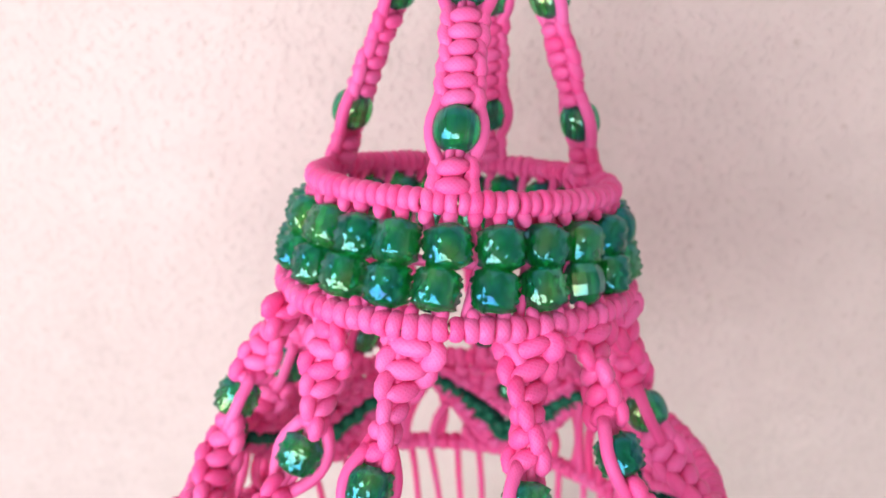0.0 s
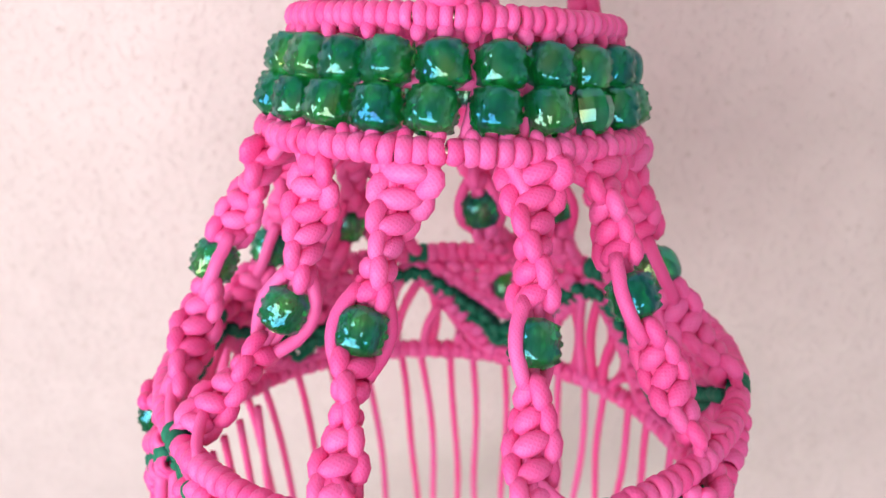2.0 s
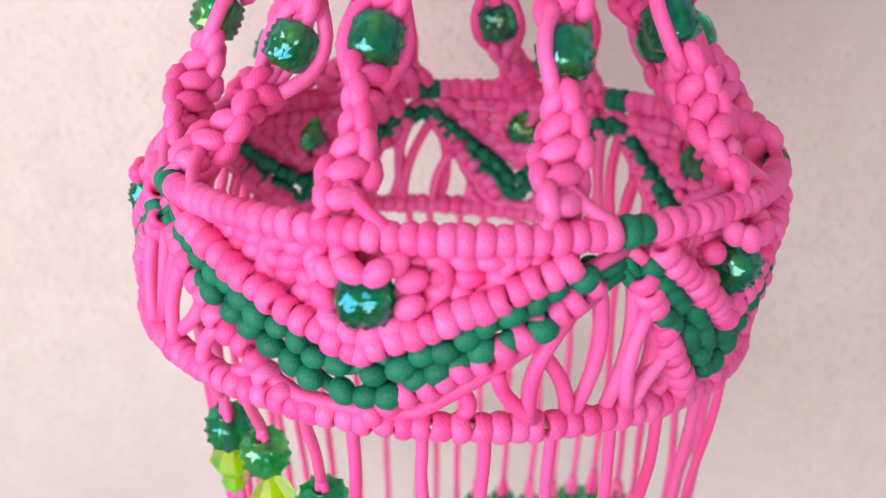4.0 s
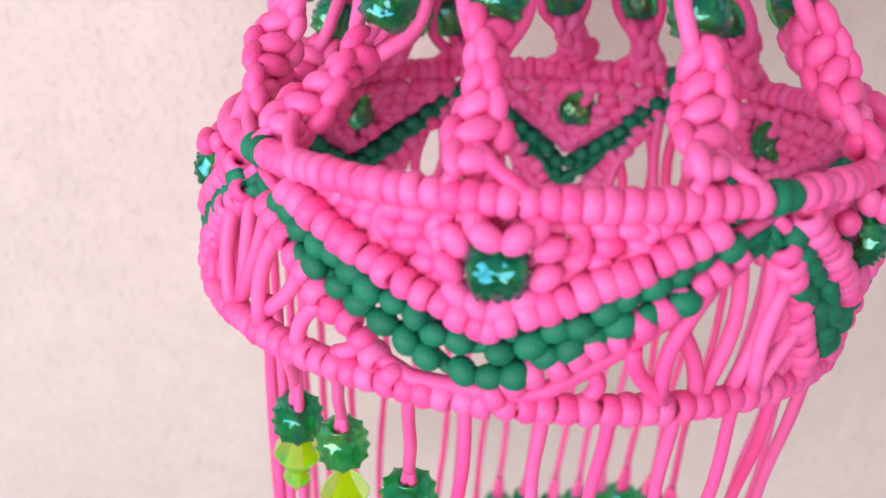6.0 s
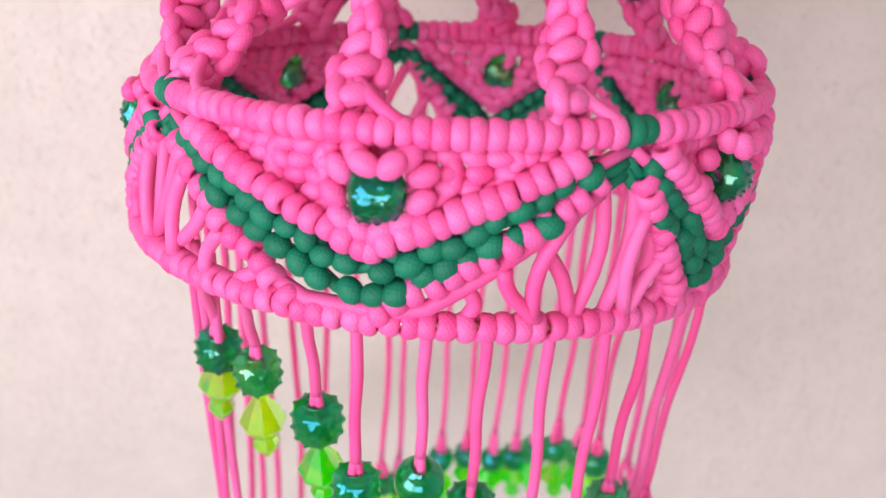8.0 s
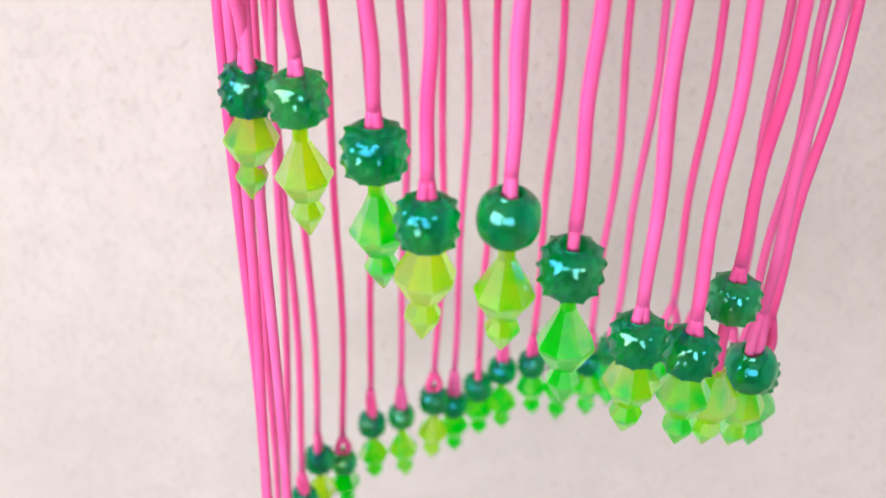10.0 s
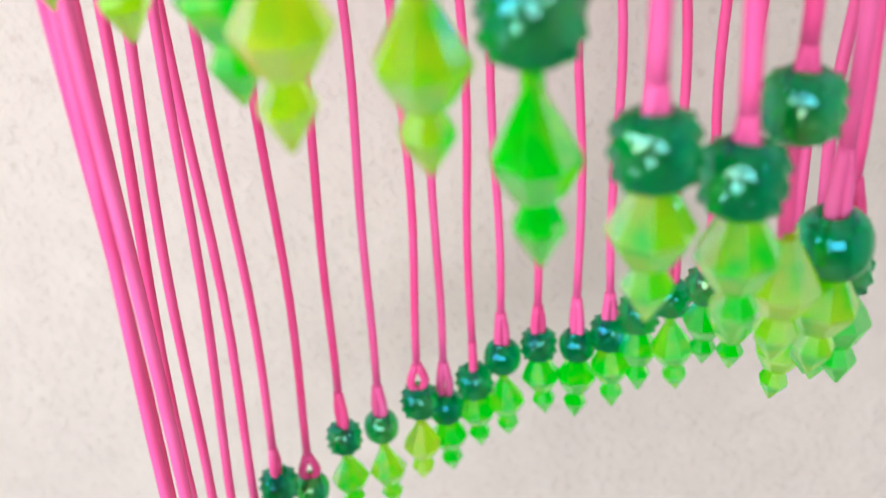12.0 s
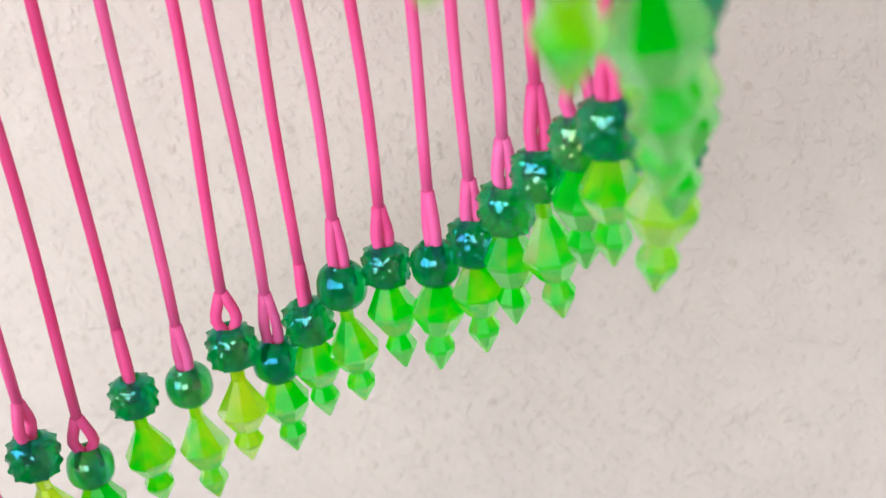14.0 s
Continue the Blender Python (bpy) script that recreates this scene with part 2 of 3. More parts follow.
def basis(o, x, y, z, s=1.0):
    """A pose at o with the given axes."""
    m = Matrix.Identity(4)
    for i, a in enumerate((x, y, z)):
        a = Vector(a).normalized() * s
        for j in range(3):
            m[j][i] = a[j]
    m.translation = o
    return m


def frame_on(o, along, out):
    """Pose at o: z along, y away from the piece's outer face."""
    z = Vector(along).normalized()
    y = Vector(out)
    y = (y - z * y.dot(z)).normalized()
    return basis(o, y.cross(z), y, z)


# ---- the room ----
Y_WALL = 0.405
room = Geo().box((-1.12, Y_WALL, 0), (1.62, Y_WALL + 0.12, 2.6))
tagged(attach("wall_north", room.mesh("wall_north", PLASTER, False)), "pale pinkish rough plaster wall with pits and stains", "wall", kind="structure")


def wall_with_window(name, axis, at, thick, lo, hi, w_lo, w_hi, sill, head):
    """A wall across one axis with one window opening."""
    g = Geo()
    for a, b, z0, z1 in ((lo, w_lo, 0, 2.6), (w_hi, hi, 0, 2.6), (w_lo, w_hi, 0, sill), (w_lo, w_hi, head, 2.6)):
        if axis == "x":
            g.box((at - thick, a, z0), (at, b, z1))
        else:
            g.box((a, at - thick, z0), (b, at, z1))
    tagged(attach(name, g.mesh(name, PAINT, False)), "plain greyish painted wall with a window opening", "wall", kind="structure")


wall_with_window("wall_west", "x", -1.0, 0.12, -2.0, Y_WALL, -1.25, -0.25, 1.0, 2.25)
# unseen wall, its opening added to go with the front fill
wall_with_window("wall_south", "y", -2.0, 0.12, -1.12, 1.62, -0.9, 0.7, 1.1, 2.4)
g = Geo().box((1.5, -2.0, 0), (1.62, Y_WALL, 2.6))
tagged(attach("wall_east", g.mesh("wall_east", PAINT, False)), "plain painted room wall", "wall", kind="structure")
g = Geo().box((-1.12, -2.12, -0.1), (1.62, Y_WALL + 0.12, -0.002))
tagged(attach("floor", g.mesh("floor", FLOOR, False)), "plain grey floor of the room", "floor", kind="structure")
g = Geo().box((-1.12, -2.12, 2.602), (1.62, Y_WALL + 0.12, 2.7))
tagged(attach("ceiling", g.mesh("ceiling", PAINT, False)), "plain painted ceiling of the room", "ceiling", kind="structure")

# ---- the macrame hanging ----
CORD = 0.0019
hanging = tagged(attach("macrame_hanging", None, None, Matrix.Translation((0.011, 0.240, 0.95))),
                 "hot pink macrame hanging with iridescent green beads and neon drops", "macrame hanging")


class Hoop:
    """A level or tilted hoop: centre, radius, height at the centre, rise along y and along x."""

    def __init__(self, x, y, r, z, sy, sx=0.0):
        self.x, self.y, self.r, self.z, self.sy, self.sx = x, y, r, z, sy, sx

    def at(self, deg, out=0.0, up=0.0):
        a = radians(deg)
        dx, dy = (self.r + out) * math.sin(a), -(self.r + out) * math.cos(a)
        return Vector((self.x + dx, self.y + dy, self.z + self.sy * dy + self.sx * dx + up))

    def outward(self, deg):
        a = radians(deg)
        return Vector((math.sin(a), -math.cos(a), self.sx * math.sin(a) - self.sy * math.cos(a))).normalized()

    def along(self, deg):
        return (self.at(deg + 0.5) - self.at(deg - 0.5)).normalized()


TOP = Hoop(0.0171, 0.2765, 0.0423, 1.4008, -0.6180, -0.0370)
SECOND = Hoop(0.0159, 0.2593, 0.0489, 1.3787, -0.5707, -0.0266)
MIDDLE = Hoop(0.0167, 0.2254, 0.0780, 1.3239, -0.3646, 0.0153)
BOTTOM = Hoop(0.0120, 0.2188, 0.0799, 1.2802, -0.3700, -0.0472)

# wrap: one turn of cord round a hoop or a carrier cord, its axis along z
wrap_mesh = Geo().tube([(0.0022 * math.cos(w), 0.0022 * math.sin(w), 0.0004 * math.sin(w)) for w in np.linspace(0, 2 * math.pi, 14, endpoint=False)],
                       0.00130, 10, True, 1.72)
wrap_pink = wrap_mesh.mesh("wrap", PINK)
wrap_green = wrap_mesh.mesh("green_wrap", GREEN)


def wrapped_hoop(name, hoop, pitch, label, green=(), gaps=(), skew=10, long=1.0):
    core = Geo().tube([hoop.at(a) for a in np.arange(0, 360, 4)], 0.0012, 8, True)
    ob = attach(name, core.mesh(name, WIRE), hanging, None, label)
    count = int(2 * math.pi * hoop.r / pitch)
    for i in range(count):
        deg = 360 * i / count + random.uniform(-0.25, 0.25)
        if any(abs((deg - q + 180) % 360 - 180) < 0.9 for q in gaps):
            continue
        is_green = any(abs((deg - q + 180) % 360 - 180) < 2.8 for q in green)
        m = frame_on(hoop.at(deg), hoop.along(deg), hoop.outward(deg))
        s = random.uniform(0.93, 1.07)
        m = m @ pose(0, 0, 0, random.uniform(-skew, skew), random.uniform(-skew, skew), random.uniform(0, 360)) @ Matrix.Diagonal((s, s, long * random.uniform(0.95, 1.1), 1))
        attach("green_wrap" if is_green else "wrap", wrap_green if is_green else wrap_pink, ob, m)
    return ob


PANELS = [27, 82, 145, 193, 252, 303.5]
wrapped_hoop("top_hoop", TOP, 0.0029, "small hoop wrapped in pink cord", skew=4, long=0.72)
wrapped_hoop("second_hoop", SECOND, 0.0037, "hoop under the beads wrapped in pink cord", skew=7, long=0.9)
wrapped_hoop("middle_hoop", MIDDLE, 0.0036, "wide hoop wrapped in pink and green cord", green=PANELS, skew=4, long=0.92)
wrapped_hoop("bottom_hoop", BOTTOM, 0.0040, "wide lower hoop wrapped in pink cord, wire bare in places", gaps=(-30, -13))

# ---- beads ----


def bead_geo(r, h, bumps, segs=18, power=3.2, rings=11):
    """A barrel bead with a hole along z and rows of small knobs raised from its surface."""
    prof = []
    for i in range(rings):
        a = -math.pi / 2 + math.pi * (i + 0.5) / rings
        c, s = math.cos(a), math.sin(a)
        k = (abs(c) ** power + abs(s) ** power) ** (-1 / power)
        prof.append((max(r * c * k, 0.0028), h / 2 * s * k))
    prof += [(0.0023, h / 2 * 0.97), (0.0022, 0), (0.0023, -h / 2 * 0.97)]
    g = Geo().lathe(prof, segs, True)
    if bumps:
        knobs = []
        for row in range(-2, 3):
            z = row * h * 0.17
            rr = r * (1 - abs(2 * z / h) ** power) ** (1 / power)
            knobs += [(rr * math.cos(w), rr * math.sin(w), z) for w in (2 * math.pi * (k + 0.5 * (row % 2)) / 9 for k in range(9))]
        knobs = np.array(knobs)
        for i in range(rings * segs):
            v = np.array(g.v[i])
            d = np.min(np.linalg.norm(knobs - v, axis=1))
            lift = 0.0008 * max(0.0, 1 - (d / 0.00075) ** 2)
            out = v * np.array((1, 1, 0.6))
            g.v[i] = tuple(v + out / np.linalg.norm(out) * lift)
    return g


def facet_bead(r, h):
    """A round bead cut into flat facets."""
    prof = [(0.0024, -h / 2), (r * 0.62, -h * 0.44), (r * 0.9, -h * 0.25), (r, 0), (r * 0.9, h * 0.25), (r * 0.62, h * 0.44), (0.0024, h / 2), (0.0022, 0)]
    return Geo().lathe(prof, 10, True)


bead_knobby = bead_geo(0.0058, 0.0112, True, 54, 3.2, 28).mesh("bead", BEAD)
bead_smooth = bead_geo(0.0061, 0.0115, False, power=2.6).mesh("smooth_bead", BEAD)
bead_facet = facet_bead(0.0061, 0.0112).mesh("faceted_bead", BEAD, False)


def bead_kind(smooth=0.2, facet=0.1):
    q = random.random()
    return bead_facet if q < facet else bead_smooth if q < facet + smooth else bead_knobby


lump_geo = Geo().ball((0, 0, 0), 0.0027, 0.0025, 0.0036, None, 8, 10)
lump_pink = lump_geo.mesh("knot", PINK)
lump_green = Geo().ball((0, 0, 0), 0.0024, 0.0022, 0.0028, None, 8, 10).mesh("green_knot", GREEN)


# two rows of beads between the small hoops, threaded on pink cords
N_BAND = 22
band = Geo().tube([TOP.at(d).lerp(SECOND.at(d), 0.5) - TOP.outward(d) * 0.0035 for d in np.arange(0, 360, 6)], CORD * 0.8, 6, True)
bead_band = attach("bead_band", band.mesh("bead_band", PINK), hanging, None, "pink cord ring that carries two rows of green beads")
for i in range(N_BAND):
    d = 360 * (i + 0.5) / N_BAND + 3
    o = TOP.outward(d) * 0.0025
    for lean in (-4, 4):
        g = Geo().tube([TOP.at(d - lean, 0, -0.002).lerp(SECOND.at(d + lean, 0, 0.002), u) - o for u in np.linspace(0, 1, 5)], CORD * 0.8, 6)
        attach("cord", g.mesh("cord", PINK), bead_band)
for frac, n, s in ((0.11, 44, 0.72), (0.90, 40, 0.66)):
    for i in range(n):
        d = 360 * i / n
        m = frame_on(TOP.at(d).lerp(SECOND.at(d), frac) + TOP.outward(d) * 0.0004, TOP.at(d) - SECOND.at(d), TOP.outward(d))
        attach("knot", lump_pink, bead_band, m @ pose(0, 0, 0, random.uniform(-15, 15), random.uniform(-25, 25), 0) @ Matrix.Diagonal((s, s, s, 1)))
for row, frac in ((0, 0.36), (1, 0.70)):
    for i in range(N_BAND):
        d = 360 * i / N_BAND + (0.0, -1.6)[row] + random.uniform(-0.8, 0.8)
        p = TOP.at(d).lerp(SECOND.at(d), frac) - TOP.outward(d) * 0.0005
        axis = TOP.at(d) - SECOND.at(d)
        m = frame_on(p, axis, TOP.outward(d)) @ pose(0, 0, 0, random.uniform(-10, 10), random.uniform(-10, 10), random.uniform(0, 360))
        attach("bead", bead_kind(0.08, 0.12 if row else 0.05), bead_band, m @ Matrix.Diagonal((1.02, 1.02, 1.02, 1)))

# ---- knots ----


def knot_geo(half, deep, rise, r):
    """One knot of a sinnet: a plump bar across the front and one across the back, and a lobe on each edge; column axis z, width x."""
    g = Geo()
    for s in (1, -1):
        g.tube([(s * x * half, -s * (deep + 0.0009 * (1 - x * x)), rise * x) for x in (-1.0, -0.6, -0.2, 0.2, 0.6, 1.0)],
               [r * q for q in (0.55, 0.92, 1.08, 1.08, 0.92, 0.55)], 10)
        x = s * (half + 0.0007)
        g.tube([(x * 0.72, s * 0.0004, -0.0034), (x, s * 0.0003, -0.0017), (x * 1.08, 0, 0.0003), (x, -s * 0.0003, 0.0020), (x * 0.70, -s * 0.0006, 0.0036)],
               [r * q for q in (0.55, 0.88, 0.95, 0.88, 0.55)], 8)
    return g


knot_pink = knot_geo(0.0037, 0.0011, 0.0016, 0.0023).mesh("knot", PINK)
knot_flat = knot_geo(0.0038, 0.0012, 0.0004, 0.0021).mesh("knot", PINK)


def curve_through(points, n):
    """Catmull-Rom samples through points."""
    p = [Vector(q) for q in points]
    p = [p[0] * 2 - p[1]] + p + [p[-1] * 2 - p[-2]]
    out = []
    spans = len(p) - 3
    for i in range(n):
        u = spans * i / (n - 1)
        k = min(int(u), spans - 1)
        t = u - k
        a, b, c, d = p[k:k + 4]
        out.append(0.5 * (2 * b + (c - a) * t + (2 * a - 5 * b + 4 * c - d) * t * t + (3 * b - a - 3 * c + d) * t ** 3))
    return out


def sinnet(name, path, out, beads_at, knots, twist, start_turn, mesh, label, width=1.0, flare=0.0, fan=(), spread=()):
    """A knotted column along path: core cords, knots and, at given fractions, a bead between two side cords."""
    core = Geo()
    pts = [Vector(p) for p in path]
    n = len(pts)
    lens = [0.0]
    for a, b in zip(pts, pts[1:]):
        lens.append(lens[-1] + (b - a).length)
    total = lens[-1]

    def at(f):
        s = min(max(f, 0), 1) * total
        k = max(i for i in range(n - 1) if lens[i] <= s + 1e-9)
        u = (s - lens[k]) / (lens[k + 1] - lens[k])
        return pts[k].lerp(pts[k + 1], u), (pts[k + 1] - pts[k]).normalized()

    for side in (-1, 1):
        row = []
        for i in range(25):
            p, t = at(i / 24)
            m = frame_on(p, -t, out)
            turn = radians(start_turn + twist * knots * i / 24)
            row.append(m @ Vector((0.0012 * side * math.cos(turn), 0.0012 * side * math.sin(turn), 0)))
        core.tube(row, CORD * 0.8, 6)
    half = 0.0075 / total
    for f in beads_at:
        p, t = at(f)
        for side in (-1, 1):
            arc = []
            for i in range(9):
                q, t2 = at(f + half * 1.35 * (i / 4 - 1))
                m = frame_on(q, -t2, out)
                turn = radians(start_turn + twist * knots * f)
                w = 0.0030 + 0.0036 * math.sin(math.pi * i / 8)
                arc.append(m @ Vector((w * side * math.cos(turn), w * side * math.sin(turn), 0)))
            core.tube(arc, CORD * 0.95, 8)
    for c in fan:
        core.tube(curve_through([c, c.lerp(at(0.10)[0], 0.5) + (at(0.5)[0] - at(0)[0]) * 0.01, at(0.13)[0]], 6), CORD * 0.95, 8)
    for c in spread:
        core.tube(curve_through([at(0.90)[0] + Vector(out) * 0.002, c.lerp(at(0.92)[0], 0.5) + Vector(out) * 0.0015, c], 6), CORD * 0.8, 8)
    ob = attach(name, core.mesh(name, PINK), hanging, None, label)
    for f in beads_at:
        p, t = at(f)
        turn = start_turn + twist * knots * f
        attach("bead", bead_kind(0.3, 0.05), ob, frame_on(p, -t, out) @ pose(0, 0.0008, 0, 0, 0, turn + random.uniform(-15, 15)))
    for i in range(knots):
        f = (i + 0.5) / knots
        if any(abs(f - q) < half * 0.98 for q in beads_at):
            continue
        p, t = at(f)
        m = frame_on(p, -t, out) @ pose(0, 0, 0, random.uniform(-6, 6), random.uniform(-6, 6), start_turn + twist * i + random.uniform(-8, 8))
        flip = -1 if i % 2 and twist == 0 else 1
        s = random.uniform(0.92, 1.08) * width
        wide = 1 + flare * max(0.0, 1 - f / 0.24)
        attach("knot", mesh, ob, m @ Matrix.Diagonal((flip * s * wide, flip * s, 1.05, 1)))
    return ob


# four straps that carry the small hoop
APEX = Vector((0.0203, 0.3340, 1.5030))
for deg in (0, 118, 173.5, 251.5):
    foot = TOP.at(deg, -0.001, 0.002)
    path = curve_through([foot, foot.lerp(APEX, 0.25) + TOP.outward(deg) * 0.0015, foot.lerp(APEX, 0.6), APEX + TOP.outward(deg) * 0.004], 14)
    sinnet("strap", path, TOP.outward(deg), (0.135, 0.45, 0.75), 28, 0, 0, knot_flat, "flat knotted pink strap with green beads")
tie = Geo().tube([APEX + Vector((0.006 * math.cos(w), 0.006 * math.sin(w), 0.0042 * w / (2 * math.pi) - 0.006)) for w in np.linspace(0, 8 * math.pi, 64)], CORD, 8)
tie.tube([APEX + Vector((0, 0, 0.004)), APEX + Vector((0, 0.006, 0.05)), APEX + Vector((0, 0.012, 0.12)), Vector((0.0205, Y_WALL - 0.003, 1.70))], CORD, 8)
attach("hanging_cord", tie.mesh("hanging_cord", PINK), hanging, None, "pink cord that gathers the straps")

# twelve twisted columns between the second and the middle hoop: top angle, place of the bead, foot angle
COLUMNS = ((-60.5, (-0.0447, 0.2265, 1.3579), -68), (-36, (-0.0219, 0.2052, 1.3614), -54.5), (-7, (-0.0007, 0.1869, 1.3732), -16.5),
           (26, (0.0380, 0.1853, 1.3721), 16.5), (48.5, (0.0610, 0.2025, 1.3711), 54), (72, (0.0712, 0.2332, 1.3523), 80),
           (135, (0.0691, 0.2755, 1.3287), 126), (153, (0.0468, 0.2949, 1.3238), 152), (173.5, (0.0230, 0.2854, 1.3286), 168),
           (207, (-0.0098, 0.2960, 1.3158), 195), (221.5, (-0.0204, 0.2901, 1.3181), 219.5), (250, (-0.0407, 0.2677, 1.3270), 245))
for k, (d0, place, d2) in enumerate(COLUMNS):
    top, mid, foot = SECOND.at(d0, 0, -0.003), Vector(place), MIDDLE.at(d2, -0.003, 0.0035)
    out = Vector((mid.x - 0.017, mid.y - 0.240, 0.02)).normalized()
    path = curve_through([top, mid, foot], 12)
    f = (mid - top).length / ((mid - top).length + (foot - mid).length)
    sinnet("column", path, out, (f,), 14, 33, 15 - 33 * 14 * f + (k * 47) % 50 - 25, knot_pink, "spirally twisted pink knotted column with a green bead", width=0.98, flare=0.5,
           fan=[SECOND.at(d0 - 8, 0, -0.001), SECOND.at(d0 + 8, 0, -0.001)], spread=[MIDDLE.at(d2 - 3, 0, 0.002), MIDDLE.at(d2 + 8, 0, 0.002)])

# ---- the band of V panels between the middle and the bottom hoop ----
def on_band(deg, v, out=0.0):
    a, b = MIDDLE.at(deg, 0.0, -0.003), BOTTOM.at(deg, 0.0, 0.002)
    o = MIDDLE.outward(deg)
    return a.lerp(b, v) + o * (out + 0.0012 * math.sin(math.pi * min(max(v, 0), 1)))


def row_of(ob, a, b, v0, v1, pitch, name, mesh, out, jitter=0.0, size=1.0, lean=9):
    """Pieces at an even pitch along a slanting row on the band from angle a, depth v0 to b, v1."""
    way = on_band(b, v1) - on_band(a, v0)
    n = max(3, round(way.length * 1.03 / pitch))
    for i in range(n):
        u = (i + 0.5) / n
        deg, v = a + (b - a) * u, v0 + (v1 - v0) * u
        p = on_band(deg, v, out)
        m = frame_on(p, way, MIDDLE.outward(deg))
        m = m @ pose(random.uniform(-jitter, jitter), random.uniform(-jitter, jitter) * 0.4, random.uniform(-jitter, jitter),
                     random.uniform(-9, 9), random.uniform(-lean, lean), random.uniform(0, 360) if "wrap" in name else 0)
        s = size * random.uniform(0.90, 1.10)
        attach(name, mesh, ob, m @ Matrix.Diagonal((s, s, s, 1)))


# where the point of each V lies between the two green wraps
POINTS = (0.43, 0.58, 0.46, 0.49, 0.55, 0.55)
for k, a in enumerate(PANELS):
    span = (PANELS[(k + 1) % len(PANELS)] - a) % 360
    b, tip = a + span, POINTS[k]
    c = a + span * tip

    def tent(u):
        """How far down the V has come at the fraction u of the panel: 0 at both ends, 1 at its point."""
        return u / tip if u < tip else (1 - u) / (1 - tip)

    core = [on_band(a + span * u, 0.02 + 0.60 * tent(u)) for u in np.linspace(0, 1, 17)]
    panel = attach("panel", Geo().tube(core, CORD * 0.8, 6).mesh("panel", PINK), hanging, None, "knotted panel with a green V on pink")

    def cord(points, r=CORD, mat=PINK, name="cord"):
        attach(name, Geo().tube(points, r, 8).mesh(name, mat), panel)

    for v0, v1 in ((0.08, 0.66), (0.14, 0.78)):
        cord([on_band(a + span * u, v0 + v1 * tent(u) + 0.025 * math.sin(40 * u), -0.0008) for u in np.linspace(0, 1, 33)], CORD * 0.8, GREEN, "green_cord")
    cord([on_band(a + span * u, 0.12 + 0.86 * min(1, tent(u) * 1.3)) for u in np.linspace(0.05, 0.95, 17)])
    # cords that cross in the open triangles beside the V
    for side, corner, half in ((1, a, span * tip), (-1, b, span * (1 - tip))):
        for i in range(5):
            d0 = corner + side * half * (0.10 + 0.12 * i)
            v0 = 0.20 + 0.155 * i
            d1 = corner + side * (0.5 + (i + random.uniform(-1.5, 1.5)) * half * 0.13)
            bend = random.uniform(0.8, 2.2) * (-1) ** i
            cord([on_band(d0 + (d1 - d0) * u + bend * math.sin(math.pi * u), v0 + (0.98 - v0) * u, -0.001 + 0.002 * (i % 2)) for u in np.linspace(0, 1, 7)], CORD * 0.92)
    # short cords from the hoop down into the triangle over the V
    for i in range(8):
        u = (i + 1) / 9
        d0 = a + span * u
        v1 = 0.54 * tent(u) + 0.03
        cord([on_band(d0 + 1.5 * math.sin(7 * q + i), v1 * q, -0.0020) for q in np.linspace(0, 1, 5)])
    for side, corner, half in ((1, a, span * tip), (-1, b, span * (1 - tip))):
        row_of(panel, corner + side * half * 0.22, c + side * 0.8, 0.05, 0.60, 0.0039, "wrap", wrap_pink, 0.0014, 0.0003, 0.98)
        row_of(panel, corner + side * half * 0.16, c - side * 1.5, 0.12, 0.74, 0.0050, "green_knot", lump_green, 0.0012, 0.0009, 1.14, 40)
        row_of(panel, corner + side * half * 0.30, c - side * 0.5, 0.36, 0.92, 0.0056, "green_knot", lump_green, 0.0010, 0.0012, 1.16, 40)
        row_of(panel, corner + side * half * 0.10, c - side * half * (0.22 if side > 0 else 0.05), 0.17, 1.0, 0.0046, "wrap", wrap_pink, 0.0004, 0.0006, 0.98, 14)
        row_of(panel, corner + side * half * 0.08, c, 0.10, 0.76, 0.0056, "green_knot", lump_green, -0.0032, 0.0005, 0.9, 25)
        row_of(panel, corner + side * half * 0.20, c, 0.02, 0.56, 0.0048, "knot", lump_pink, -0.0032, 0.0004, 0.8)
    # pink knots in the triangle over the V
    for v in (0.06, 0.15, 0.24, 0.33, 0.42):
        for side, half in ((-1, span * tip), (1, span * (1 - tip))):
            reach = half * (1 - v / 0.60) - 0.04 * span
            n = max(1, int(reach * 0.00134 / 0.0050))
            for i in range(n):
                away = (i + 0.5) / n * reach
                if away < 5 and 0.1 < v < 0.4:
                    continue
                deg = c + side * away
                m = frame_on(on_band(deg, v, -0.0024), MIDDLE.along(deg), MIDDLE.outward(deg)) @ pose(0, 0, 0, random.uniform(-40, 40), random.uniform(-30, 30), 0)
                attach("knot", lump_pink, panel, m @ Matrix.Diagonal((0.92, 0.92, 0.92, 1)))
    m = frame_on(on_band(c, 0.27, 0.0010), MIDDLE.along(c), MIDDLE.outward(c)) @ pose(0, 0, 0, 8 * (k % 2), 0, 40)
    attach("bead", bead_knobby, panel, m)
    for side in (-1, 1):
        for dd, v, o in ((1.9, 0.08, 0.0056), (3.6, 0.05, 0.0030), (6.2, 0.15, 0.0010), (6.4, 0.30, 0.0008), (4.4, 0.43, 0.0014), (1.5, 0.48, 0.0016)):
            m = frame_on(on_band(c + side * dd, v, o), MIDDLE.along(c), MIDDLE.outward(c)) @ pose(0, 0, 0, 0, side * random.uniform(20, 60), 0)
            attach("knot", lump_pink, panel, m)

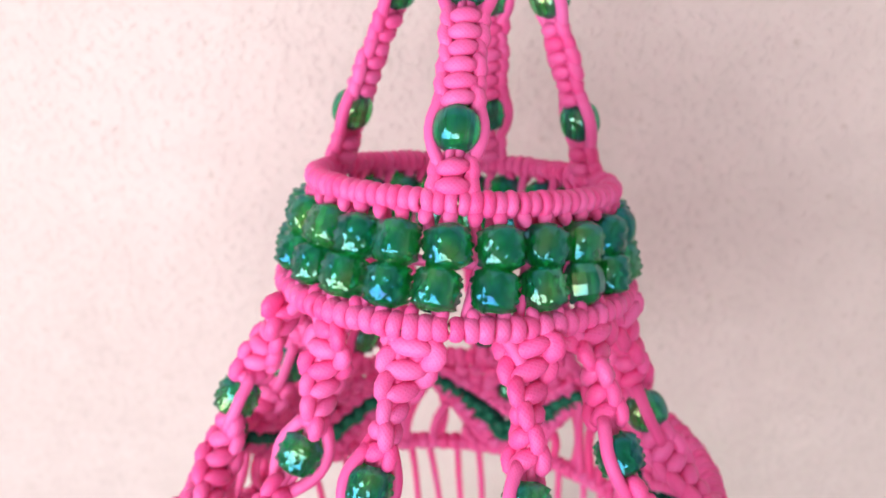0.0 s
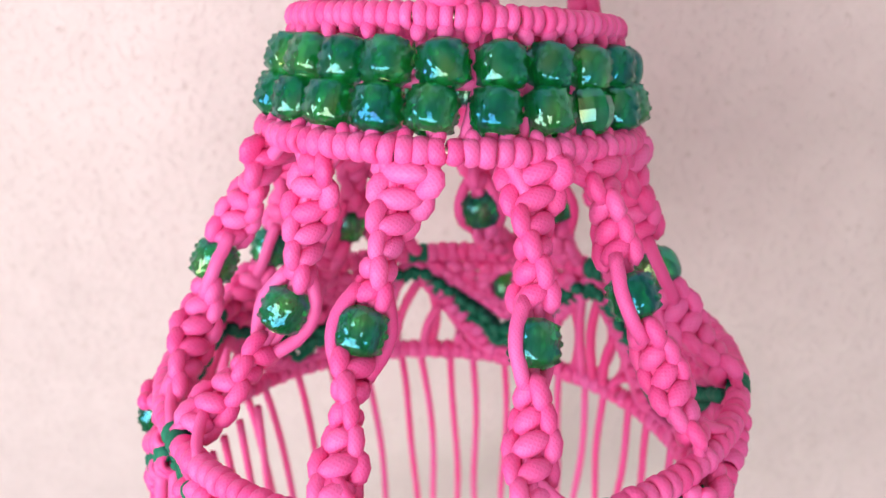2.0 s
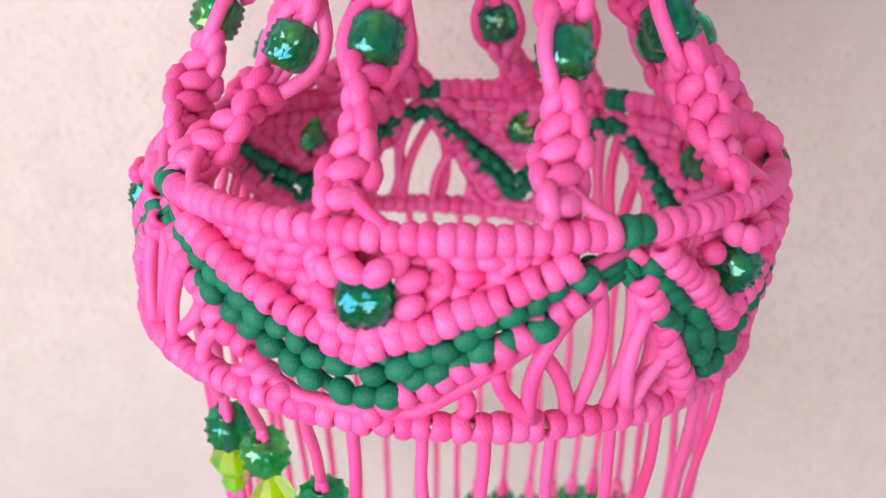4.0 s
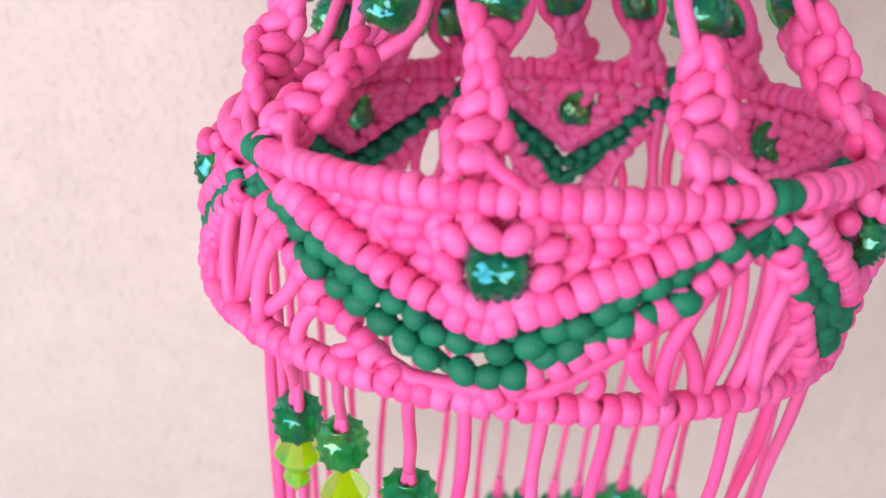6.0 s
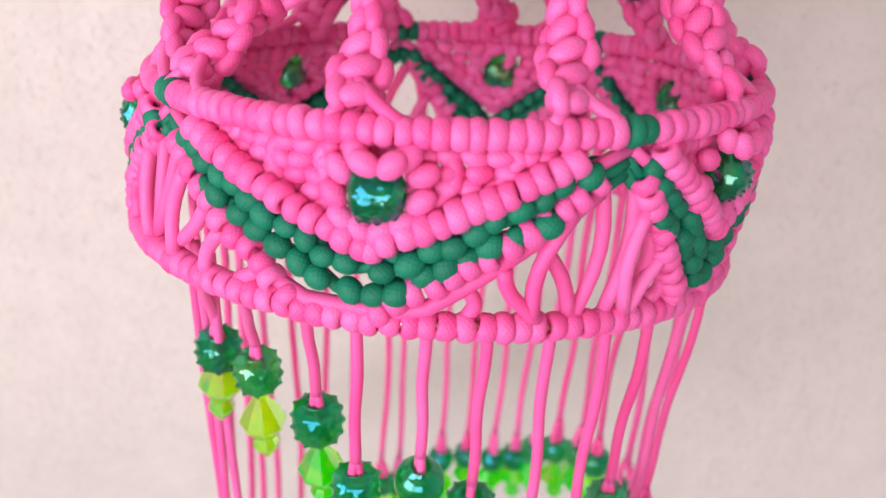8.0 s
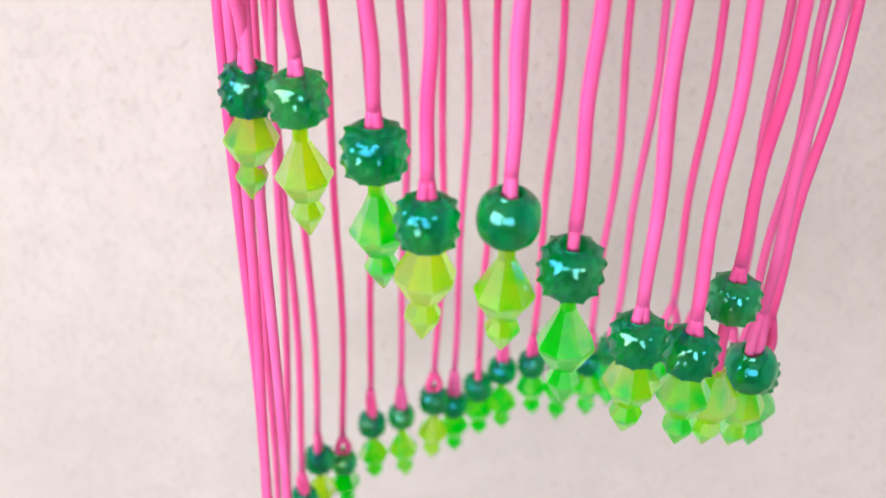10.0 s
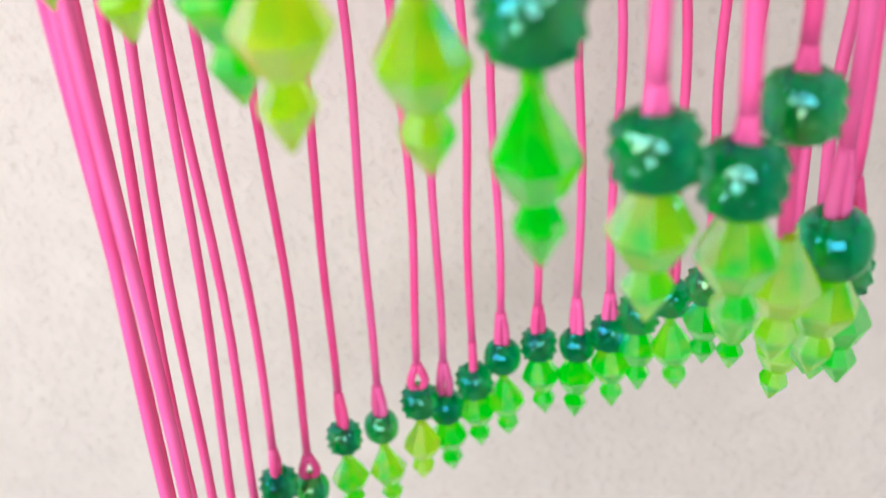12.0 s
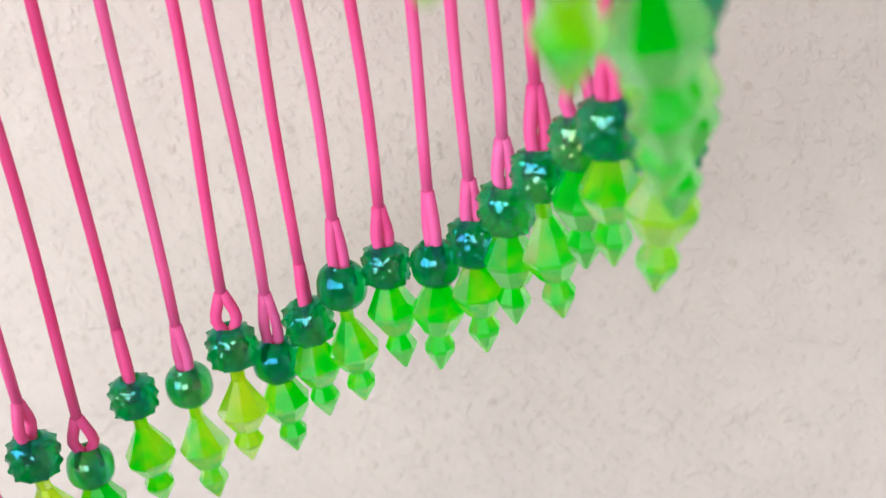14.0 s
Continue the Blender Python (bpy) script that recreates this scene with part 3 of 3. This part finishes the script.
# ---- the spiral of strands: angle, distance from the axis, height of the bead, how far the bead has slid up ----
STRANDS = [
    (-54.3, 0.0687, 1.2621), (-40.0, 0.0675, 1.2661), (-23.3, 0.0681, 1.2604), (-11.4, 0.0804, 1.2547), (-0.4, 0.0763, 1.2547), (9.9, 0.0735, 1.2407),
    (22.1, 0.0754, 1.2210), (32.7, 0.0766, 1.2136), (46.7, 0.0726, 1.2176), (60.0, 0.0744, 1.1866), (73.0, 0.0752, 1.1720), (85.0, 0.0760, 1.1615),
    (95.0, 0.0770, 1.1520), (108.1, 0.0815, 1.1312), (123.1, 0.0833, 1.1262), (130.5, 0.0849, 1.1203), (139.3, 0.0867, 1.1100), (146.4, 0.0885, 1.0997),
    (152.3, 0.0881, 1.0901), (159.0, 0.0876, 1.0834), (167.0, 0.0872, 1.0819), (174.7, 0.0878, 1.0760), (180.9, 0.0877, 1.0665), (187.2, 0.0893, 1.0556),
    (193.2, 0.0841, 1.0637), (201.3, 0.0902, 1.0521), (209.8, 0.0892, 1.0535), (218.6, 0.0891, 1.0391), (226.0, 0.0893, 1.0479), (234.2, 0.0853, 1.0374),
    (242.4, 0.0826, 1.0269), (250.6, 0.0799, 1.0164), (258.8, 0.0772, 1.0059), (267.0, 0.0745, 0.9954), (275.2, 0.0718, 0.9849), (283.4, 0.0691, 0.9744),
    (291.6, 0.0664, 0.9639),
]

LONG_NECKS = {1, 2, 4, 5, 16, 21, 24, 25, 26, 28, 30}


def drop_geo(neck):
    """A cut drop: neck, wide double cone, waist and a small spearhead, with flat facets; its top at z = 0."""
    prof = [(0.0002, 0.0035), (0.0016, 0.0035), (0.0017, -neck), (0.0030, -neck - 0.0025), (0.0062, -neck - 0.0085), (0.0060, -neck - 0.0095), (0.0034, -neck - 0.0140),
            (0.0022, -neck - 0.0148), (0.0037, -neck - 0.0178), (0.0035, -neck - 0.0188), (0.0004, -neck - 0.0240), (0.0001, -neck - 0.0241)]
    return Geo().lathe(prof, 8)


drop_short = drop_geo(-0.002).mesh("drop", DROP, False)
drop_long = drop_geo(0.0040).mesh("drop", DROP, False)

for i, (deg, r, z) in enumerate(STRANDS):
    a = radians(deg)
    end = Vector((BOTTOM.x + r * math.sin(a), BOTTOM.y - r * math.cos(a), z))
    lean = (end.x - BOTTOM.x) / BOTTOM.r
    top = math.degrees(math.atan2(end.x - BOTTOM.x, BOTTOM.y - end.y))
    if abs(lean) < 0.9:
        top = math.degrees(math.asin(lean)) if abs((deg + 180) % 360 - 180) < 90 else 180 - math.degrees(math.asin(lean))
    start = BOTTOM.at(top + random.uniform(-0.8, 0.8), -0.0015 if i < 30 else -0.010, -0.001)
    bow = 0.0025 if 185 < deg < 240 else 0.001 if 140 < deg < 186 else 0.0
    slid = 0.019 if i == 8 else 0.0
    fork = end + Vector((0, 0, 0.0065 + (random.uniform(0.007, 0.014) if i > 8 else 0.003)))
    drop_len = (start - end).length
    pts = []
    ph = random.uniform(0, 6.3)
    for k in range(15):
        u = k / 14
        p = start.lerp(fork, u)
        sway = (0.0011 if i > 9 else 0.0006) * math.sin(math.pi * u) * min(1.0, drop_len / 0.08)
        p.x += bow * math.sin(math.pi * u ** 0.8)
        p += Vector((math.sin(ph + 7 * u), math.cos(1.3 * ph + 6 * u), 0)) * sway
        pts.append(p)
    cord = Geo().tube(pts, CORD * (0.68 if i > 9 else 0.76), 10)
    side = Vector((math.cos(ph), math.sin(ph), 0)) if i % 3 else Vector((0.95, 0.3, 0))
    wide = random.choice((0.0012, 0.0015, 0.0024)) if i > 8 else 0.0009
    for s in (-1, 1):
        leg = curve_through([fork + side * s * 0.0003, fork.lerp(end, 0.45) + side * s * wide, end + Vector((0, 0, 0.0045)) + side * s * 0.0012, end + side * s * 0.0010], 9)
        cord.tube(leg, CORD * (0.72 if i > 8 else 0.62), 8)
    if slid:
        cord.tube(curve_through([end, end - Vector((0.0008, 0, slid * 0.5)), end - Vector((0.0004, 0, slid + 0.003))], 7), CORD * 0.7, 10)
    strand = attach("strand", cord.mesh("strand", PINK), hanging, None, "pink cord with a green bead and a neon drop")
    tilt = pose(0, 0, 0, random.uniform(-7, 7), random.uniform(-7, 7), random.uniform(0, 360))
    s = random.uniform(0.98, 1.10) if i < 10 else random.uniform(0.92, 1.03)
    attach("bead", bead_kind(0.2, 0.0), strand, Matrix.Translation(end) @ tilt @ Matrix.Diagonal((s, s, s, 1)))
    low = end - Vector((0, 0, 0.0052 * s + slid))
    attach("drop", drop_long if i in LONG_NECKS else drop_short, strand,
           Matrix.Translation(low) @ pose(0, 0, 0, random.uniform(-5, 5), random.uniform(-5, 5), random.uniform(0, 360)) @ Matrix.Diagonal((1.02, 1.02, 1.0, 1)), "neon yellow-green faceted acrylic drop")
